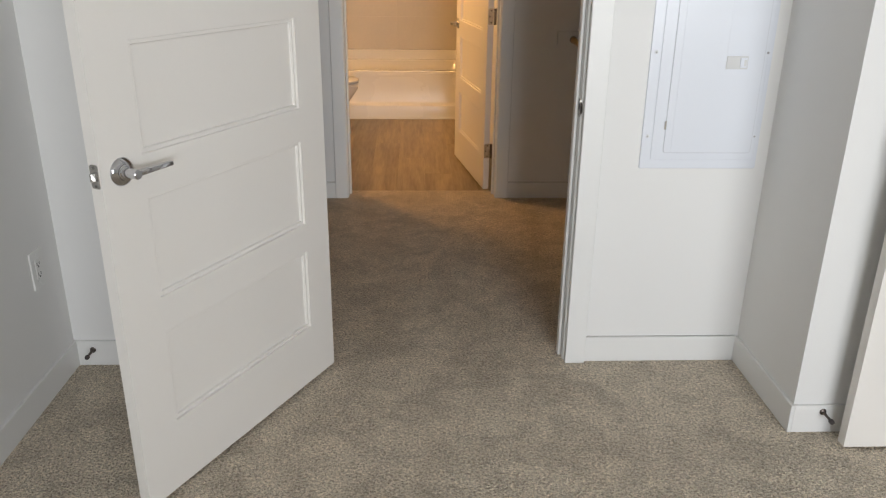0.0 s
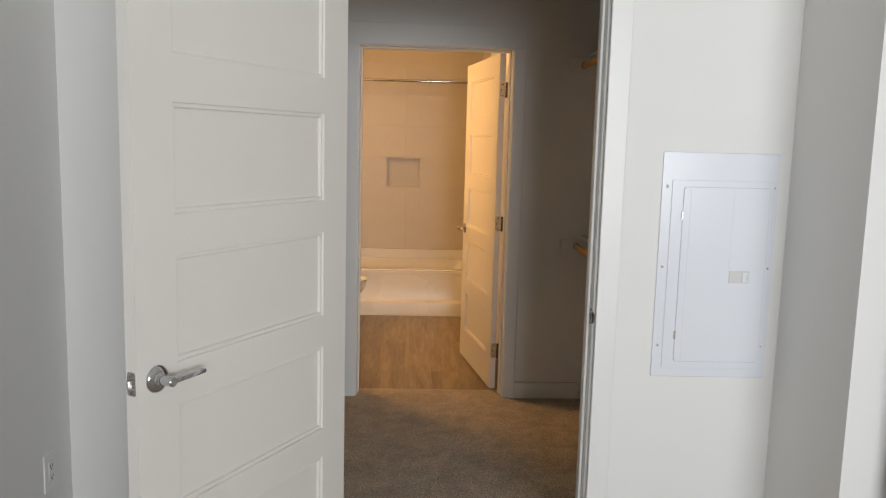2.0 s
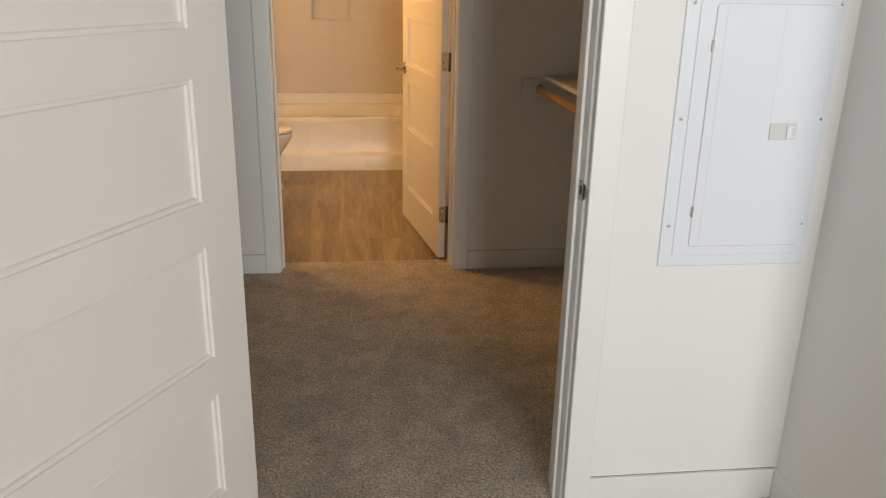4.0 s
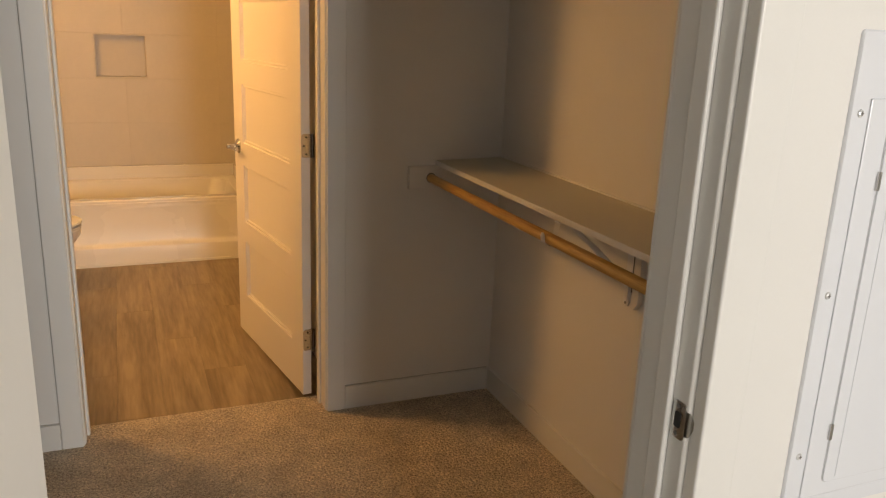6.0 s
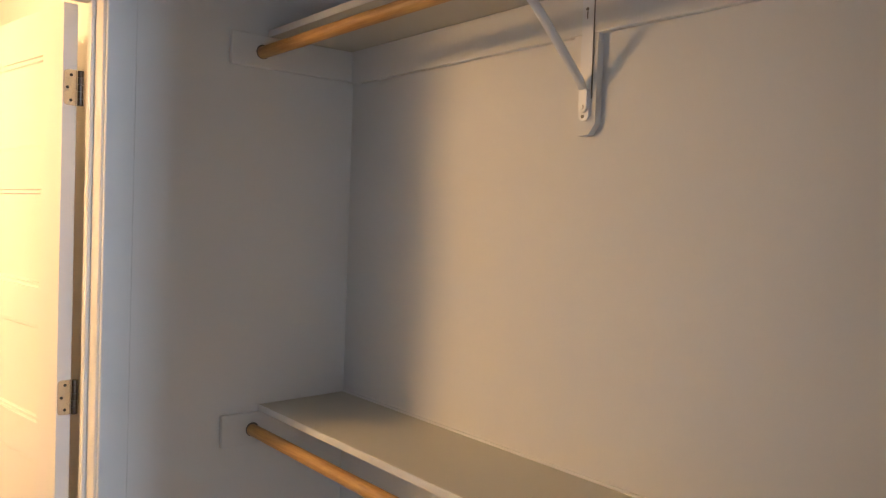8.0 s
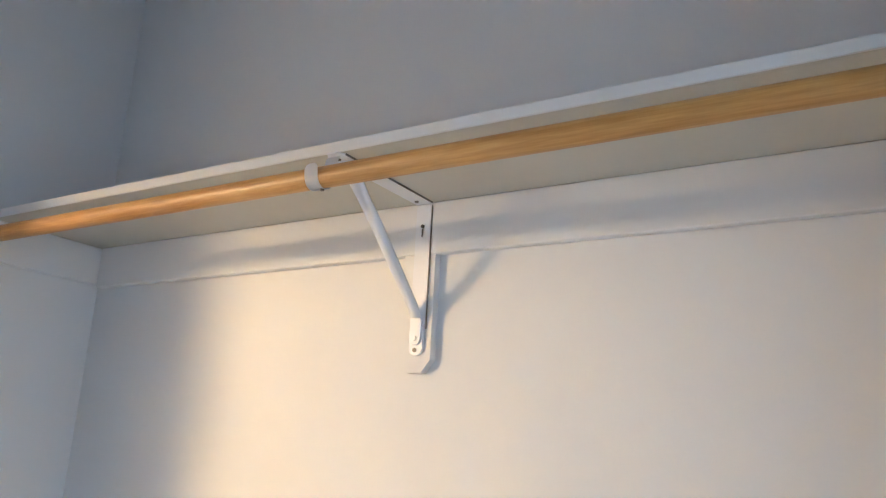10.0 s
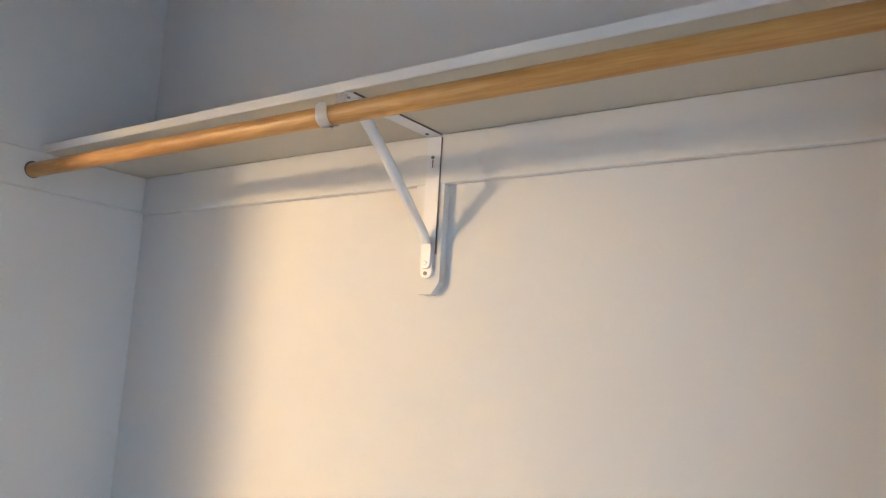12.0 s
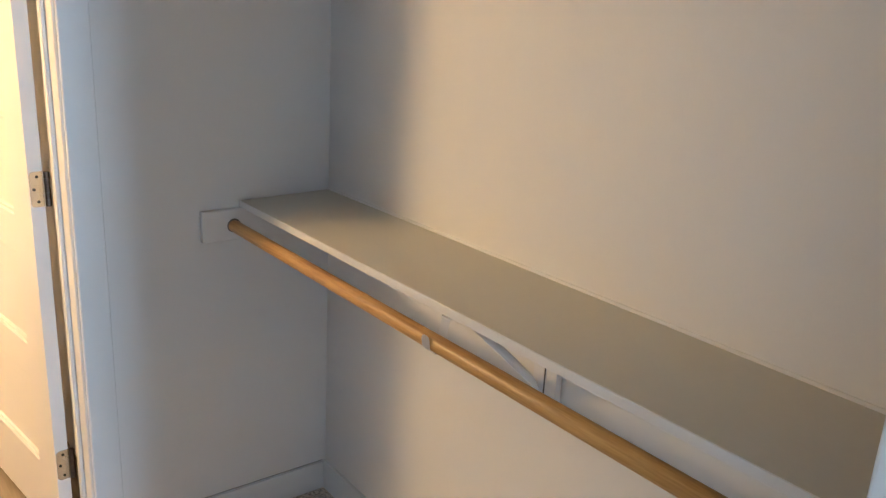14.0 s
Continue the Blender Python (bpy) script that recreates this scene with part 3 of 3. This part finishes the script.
    for (x, zz), half in zip(strip, halves):
        cur = [bm.verts.new((x, yb + 0.004 - half, zz)), bm.verts.new((x, yb + 0.004 + half, zz))]
        if prev:
            bm.faces.new((prev[0], prev[1], cur[1], cur[0]))
        prev = cur
    bmesh.ops.solidify(bm, geom=bm.faces[:], thickness=0.0018)
    part("rod_cradle", bm, STEEL_WHITE, br, "white steel rod cradle", smooth=True)
    part("screw", tube(bmesh.new(), (rx, yb - 0.004, rz - rr - 0.0015), (rx, yb - 0.004, rz - rr - 0.0045), 0.0030, 12), GREY_SCREW, br)
    rod = thing("closet_rod", label="varnished pine clothes rod below a closet shelf", category="clothes rod", group="closet rods")
    part("rod", tube(bmesh.new(), (rx, Y1B + 0.019, rz), (rx, Y2 - 0.019, rz), rr, 32), ROD, rod, smooth=True)
    # dark discs, set slightly high, paint the shadowed gap round each rod end
    for ya, yc in ((Y2 - 0.0195, Y2 - 0.018), (Y1B + 0.018, Y1B + 0.0195)):
        part("socket", tube(bmesh.new(), (rx, ya + 0.0005, rz + 0.0015), (rx, yc - 0.0005, rz + 0.0015), rr + 0.003, 32), GAP, rod, smooth=True)
    return sh


shelf_set(0.973, 3.806, 3.790, 0.278, "lower closet shelf with a pine rod, empty", 0.008)
shelf_set(2.012, 3.812, 3.817, 0.302, "upper closet shelf with a pine rod, empty")


# ---- breaker panel ----
def breaker_panel():
    x0, x1, z0, z1 = 1.165, 1.560, 0.731, 1.498
    bp = thing("breaker_panel", label="white enamelled electrical panel cover set in the wall", category="electrical panel")
    y = Y1
    cx, cz = (x0 + x1) / 2, (z0 + z1) / 2
    part("cover", slab(bmesh.new(), [(cx + u, cz + v) for u, v in rounded(x1 - x0, z1 - z0, 0.006)], "y", y, -0.006, 0.003), PLATE, bp)
    part("raised_field", boxes((1.199, 1.545, y - 0.0085, y - 0.006, 0.762, 1.405), bevel=0.002, seg=2), PLATE, bp)
    # a darker sheet under the door paints the shade of its gap
    part("door_gap", slab(bmesh.new(), [(1.38575 + u, 1.0845 + v) for u, v in rounded(0.2955, 0.598, 0.011)], "y", y - 0.0085, -0.0004), PANEL_GAP, bp, "thin shadow gap round the panel door")
    dr = part("panel_door", slab(bmesh.new(), [(1.38575 + u, 1.0845 + v) for u, v in rounded(0.2925, 0.595, 0.009)], "y", y - 0.0089, -0.0028, 0.0012), PLATE, bp, "white hinged panel door")
    part("rib", boxes((1.2635, 1.2655, y - 0.0128, y - 0.0115, 0.795, 1.376), (1.409, 1.4102, y - 0.0121, y - 0.0115, 1.11, 1.376), bevel=0.0004), PLATE, dr)
    for z in (1.286, 0.879):
        part("hinge", boxes((1.2345, 1.2405, y - 0.0135, y - 0.0085, z - 0.014, z + 0.014), bevel=0.0008), NICKEL, bp)
    lt = part("latch", boxes((1.410, 1.480, y - 0.0145, y - 0.0115, 1.062, 1.103), bevel=0.001), BEIGE_PLASTIC, dr, "pale grey sliding latch")
    part("slider", boxes((1.454, 1.476, y - 0.0180, y - 0.0145, 1.067, 1.098), bevel=0.001), PLATE, lt)
    part("slot", boxes((1.466, 1.474, y - 0.0186, y - 0.0180, 1.072, 1.093)), BEIGE_PLASTIC, lt)
    for x, z in ((1.183, 1.384), (1.546, 1.384), (1.183, 1.113), (1.542, 1.113), (1.183, 0.842), (1.540, 0.842)):
        bm = lathe(bmesh.new(), ((0.0, 0.0), (0.006, 0.0), (0.005, 0.002), (0.002, 0.0032), (0.0, 0.0034)), 16)
        bmesh.ops.transform(bm, matrix=Matrix.Translation((x, y - 0.006, z)) @ Matrix.Rotation(radians(90), 4, "X"), verts=bm.verts)
        sc = part("screw", bm, PANEL_SCREW, bp, smooth=True)
        part("slot", boxes((x - 0.0030, x + 0.0030, y - 0.0097, y - 0.0088, z - 0.0006, z + 0.0006), (x - 0.0006, x + 0.0006, y - 0.0097, y - 0.0088, z - 0.0030, z + 0.0030)), GREY_SCREW, sc)


breaker_panel()


# ---- wall plates and door stops ----
def wall_plate(y, z, outlet):
    pl = thing("outlet" if outlet else "cable_plate", label="white duplex outlet plate on the grey-white wall" if outlet else "blank white wall plate with a small centre socket", category="outlet" if outlet else "wall plate")
    part("plate", boxes((WX, WX + 0.006, y - 0.040, y + 0.040, z - 0.062, z + 0.062), bevel=0.002, seg=2), PLASTIC, pl)
    if outlet:
        ins = part("insert", boxes((WX + 0.006, WX + 0.0085, y - 0.017, y + 0.017, z - 0.034, z + 0.034), bevel=0.001), PLASTIC, pl)
        for dz in (0.017, -0.017):
            part("slot", boxes((WX + 0.0085, WX + 0.0089, y - 0.0092, y - 0.0058, z + dz - 0.005, z + dz + 0.006), (WX + 0.0085, WX + 0.0089, y + 0.0058, y + 0.0092, z + dz - 0.005, z + dz + 0.006), (WX + 0.0085, WX + 0.0089, y - 0.003, y + 0.003, z + dz - 0.012, z + dz - 0.006)), DARK, ins)
    else:
        part("socket", tube(bmesh.new(), (WX + 0.006, y, z), (WX + 0.010, y, z), 0.005, 16), NICKEL, pl)
    for dz in (0.048, -0.048):
        part("screw", tube(bmesh.new(), (WX + 0.006, y, z + dz), (WX + 0.0068, y, z + dz), 0.003, 12), PLASTIC, pl)


wall_plate(2.616, 0.440, True)
wall_plate(2.190, 0.430, False)


def door_stop(x, y, z):
    ds = thing("door_stop", pose(x, y, z, 90, 0, 0), "satin nickel baseboard door stop with rubber tip", "door stop", "door stops")
    part("base", lathe(bmesh.new(), ((0.0, 0.0), (0.011, 0.0), (0.010, 0.003), (0.0045, 0.005), (0.004, 0.048), (0.0065, 0.050), (0.0, 0.050)), 20), BRONZE, ds, smooth=True)
    part("tip", lathe(bmesh.new(), ((0.0, 0.050), (0.0078, 0.050), (0.008, 0.057), (0.006, 0.062), (0.0, 0.063)), 20), RUBBER, ds, smooth=True)


door_stop(-0.733, Y1 - BT, 0.062)
door_stop(1.690, JY - BT, 0.075)


# ---- bathroom ----
def ring_points(cx, cy, hx, hy, r, n=6):
    out = []
    for qx, qy, a0 in ((1, 1, 0), (-1, 1, 90), (-1, -1, 180), (1, -1, 270)):
        for k in range(n + 1):
            a = radians(a0 + 90 * k / n)
            out.append((cx + qx * (hx - r) + r * math.cos(a), cy + qy * (hy - r) + r * math.sin(a)))
    return out


def bathtub():
    x0, x1, y0, y1, rim = -0.54, BX1 - 0.002, 7.035, BY - 0.002, 0.396
    tb = thing("bathtub", label="glossy white alcove bathtub with a stepped apron", category="bathtub")
    cx, cy, hx, hy = (x0 + x1) / 2, (y0 + y1) / 2, (x1 - x0) / 2, (y1 - y0) / 2
    bm = bmesh.new()
    spec = ((hx, hy, 0.006, rim - 0.05, 0), (hx, hy, 0.012, rim - 0.006, 0), (hx - 0.005, hy - 0.005, 0.012, rim, 0), (hx - 0.075, hy - 0.075, 0.12, rim, 0),
            (hx - 0.088, hy - 0.085, 0.12, rim - 0.008, 0), (hx - 0.10, hy - 0.095, 0.12, rim - 0.05, 0), (hx - 0.13, hy - 0.14, 0.13, rim - 0.15, 0), (hx - 0.17, hy - 0.16, 0.13, 0.12, 0), (hx - 0.21, hy - 0.20, 0.12, 0.075, 0))
    rings = [[bm.verts.new((x, y, z)) for x, y in ring_points(cx, cy, a, b, r)] for a, b, r, z, _ in spec]
    for a, b in zip(rings, rings[1:]):
        for k in range(len(a)):
            bm.faces.new((a[k], a[(k + 1) % len(a)], b[(k + 1) % len(a)], b[k]))
    bm.faces.new(rings[-1])
    part("basin", bm, ACRYLIC, tb, smooth=True)
    prof = [(y0 + 0.034, rim - 0.020), (y0 + 0.004, rim - 0.012), (y0 - 0.002, rim - 0.020), (y0, rim - 0.035), (y0 + 0.005, 0.134), (y0 + 0.001, 0.124), (y0 - 0.008, 0.117), (y0 - 0.024, 0.112), (y0 - 0.032, 0.106), (y0 - 0.035, 0.096), (y0 - 0.036, -0.010), (y0 + 0.034, -0.010)]
    bm = bmesh.new()
    ends = [[bm.verts.new((x, y, z)) for y, z in prof] for x in (x0, x1)]
    for k in range(len(prof)):
        k2 = (k + 1) % len(prof)
        bm.faces.new((ends[0][k], ends[0][k2], ends[1][k2], ends[1][k]))
    bm.faces.new(ends[0][::-1])
    bm.faces.new(ends[1])
    part("apron", bm, APRON, tb, "stepped glossy apron", smooth=True)
    part("upstand", boxes((x0, x1, y1 - 0.030, y1, rim - 0.004, 0.481), (x1 - 0.03, x1, y0 + 0.05, y1 - 0.030, rim - 0.004, 0.481), bevel=0.006, seg=3), ACRYLIC, tb)
    part("caulk", boxes((x0, x1, y0 - 0.046, y0 - 0.0365, -0.013, 0.008), bevel=0.002), PLASTIC, tb, "white caulk line")
    part("end_wall", boxes((x0, x0 + 0.02, y0 + 0.031, y1, -0.012, rim - 0.051)), ACRYLIC, tb)


bathtub()
setting("wall_tub_end", boxes((BX0, -0.541, 6.97, BY + 0.01, -0.1, H)), WALL, "plain wall at the end of the tub", "wall")


def toilet():
    t = thing("toilet", pose(-0.018, 6.480, -0.012), "white porcelain toilet with its lid closed", "toilet")

    def oval(front, back, hw, n=40):
        out = []
        for k in range(n):
            a = k * math.tau / n
            c, s = math.cos(a), math.sin(a)
            out.append(((front if c > 0 else back) * abs(c) ** 0.92 * (1 if c > 0 else -1) - 0.24, hw * s))
        return out

    def stack(levels, close=True):
        bm = bmesh.new()
        rings = [[bm.verts.new((x, y, z)) for x, y in oval(f, b, h)] for f, b, h, z in levels]
        for a, b in zip(rings, rings[1:]):
            for k in range(len(a)):
                bm.faces.new((a[k], a[(k + 1) % len(a)], b[(k + 1) % len(a)], b[k]))
        bm.faces.new(rings[0][::-1])
        bm.faces.new(rings[-1])
        return bm

    part("bowl", stack(((0.172, 0.24, 0.112, 0.0), (0.168, 0.24, 0.108, 0.025), (0.140, 0.22, 0.088, 0.08), (0.130, 0.22, 0.088, 0.17), (0.160, 0.22, 0.115, 0.25), (0.207, 0.22, 0.150, 0.315), (0.236, 0.22, 0.175, 0.355), (0.240, 0.22, 0.180, 0.385), (0.236, 0.22, 0.176, 0.392))), PORCELAIN, t, smooth=True)
    part("seat", stack(((0.240, 0.20, 0.182, 0.394), (0.243, 0.20, 0.185, 0.397), (0.241, 0.20, 0.183, 0.403), (0.226, 0.19, 0.168, 0.4065), (0.222, 0.19, 0.164, 0.4135))), PORCELAIN, t, "white toilet seat", smooth=True)
    part("lid", stack(((0.228, 0.20, 0.170, 0.4140), (0.247, 0.20, 0.189, 0.418), (0.245, 0.20, 0.187, 0.428), (0.225, 0.19, 0.168, 0.436))), PORCELAIN, t, "closed white lid", smooth=True)
    part("tank", boxes((-0.68, -0.49, -0.20, 0.20, 0.392, 0.740), bevel=0.02, seg=4), PORCELAIN, t, smooth=True)
    part("tank_lid", boxes((-0.69, -0.48, -0.21, 0.21, 0.741, 0.775), bevel=0.01, seg=3), PORCELAIN, t, smooth=True)
    part("tank_base", boxes((-0.66, -0.42, -0.12, 0.12, 0.0, 0.390), bevel=0.03, seg=4), PORCELAIN, t, smooth=True)


toilet()

setting("wall_vanity", boxes((BX0, -0.225, Y2B, 5.945, -0.014, 0.82), (BX0, -0.196, Y2B, 5.965, 0.821, 0.85)), WALL, "plain closed base below the vanity light", "cabinet")

cr = thing("curtain_rod", label="chrome shower curtain rod without a curtain", category="curtain rod")
part("rod", tube(bmesh.new(), (-0.541, 7.045, 2.030), (BX1, 7.045, 2.030), 0.0125, 24), CHROME, cr, smooth=True)
for xa, xb in ((BX1 - 0.012, BX1), (-0.541, -0.529)):
    part("flange", tube(bmesh.new(), (xa, 7.045, 2.030), (xb, 7.045, 2.030), 0.032, 24), CHROME, cr, smooth=True)


# ---- tiles and planks ----
def pieces(name, specs, mat, parent, bevel):
    """Alike pieces as objects of their own, on meshes shared by size."""
    made = {}
    for x, y, z, sx, sy, sz in specs:
        key = (round(sx, 4), round(sy, 4), round(sz, 4))
        if key not in made:
            bm = boxes((-sx / 2, sx / 2, -sy / 2, sy / 2, -sz / 2, sz / 2), bevel=bevel)
            bmesh.ops.recalc_face_normals(bm, faces=bm.faces)
            made[key] = bpy.data.meshes.new(name)
            bm.to_mesh(made[key])
            bm.free()
            made[key].materials.append(mat)
        ob = new(name, made[key])
        ob.location = (x, y, z)
        ob.parent = parent


tile_wall = bpy.data.objects["wall_bathroom_north"]
rows, G = [0.482, 0.777, 1.072, 1.367, 1.662, 1.957, 2.252, 2.547, H], 0.0026
cols = [-0.541, -0.344, 0.266, 0.876, BX1]
specs = []
for z0, z1 in zip(rows, rows[1:]):
    for x0, x1 in zip(cols, cols[1:]):
        cuts = [(x0, x1, z0, z1)]
        if z0 < NZ1 and z1 > NZ0 and x0 < NX1 and x1 > NX0:
            cuts = [(x0, min(x1, NX0), z0, z1), (max(x0, NX1), x1, z0, z1), (max(x0, NX0), min(x1, NX1), NZ1, z1), (max(x0, NX0), min(x1, NX1), z0, NZ0)]
        for a, b, c, d in cuts:
            if b - a > 0.01 and d - c > 0.006:
                specs.append(((a + b) / 2, BY + 0.0045, (c + d) / 2, b - a - G, 0.009, d - c - G))
pieces("tile", specs, TILE, tile_wall, 0.001)
part("niche_lining", boxes((NX0 - 0.0, NX0 + 0.008, BY, BY + 0.095, NZ0, NZ1), (NX1 - 0.008, NX1, BY, BY + 0.095, NZ0, NZ1), (NX0 + 0.008, NX1 - 0.008, BY, BY + 0.095, NZ0, NZ0 + 0.008), (NX0 + 0.008, NX1 - 0.008, BY, BY + 0.095, NZ1 - 0.008, NZ1), (NX0 + 0.008, NX1 - 0.008, BY + 0.088, BY + 0.0955, NZ0 + 0.008, NZ1 - 0.008)), TILE, tile_wall, "tiled recess for soap")
side = bpy.data.objects["wall_bathroom_east"]
pieces("tile", [(BX1 + 0.0028, (a + b) / 2, (c + d) / 2, 0.009, b - a - G, d - c - G) for c, d in zip(rows, rows[1:]) for a, b in ((7.01, 7.165), (7.165, BY))], TILE, side, 0.001)

PW, PL = 0.178, 1.22
rng = random.Random(4)
specs = []
x, k = BX0, 0
while x < BX1 - 0.01:
    x1 = min(x + PW, BX1)
    y = TH - (0.35 + 0.41 * (k % 3) + 0.07 * rng.random())
    while y < 7.03:
        a, b = max(y, TH), min(y + PL, 7.03)
        if b - a > 0.02:
            specs.append(((x + x1) / 2, (a + b) / 2, -0.0105, x1 - x - 0.0004, b - a - 0.0005, 0.007))
        y += PL
    x, k = x1, k + 1
pieces("plank", specs, PLANK, bath_floor, 0.0006)
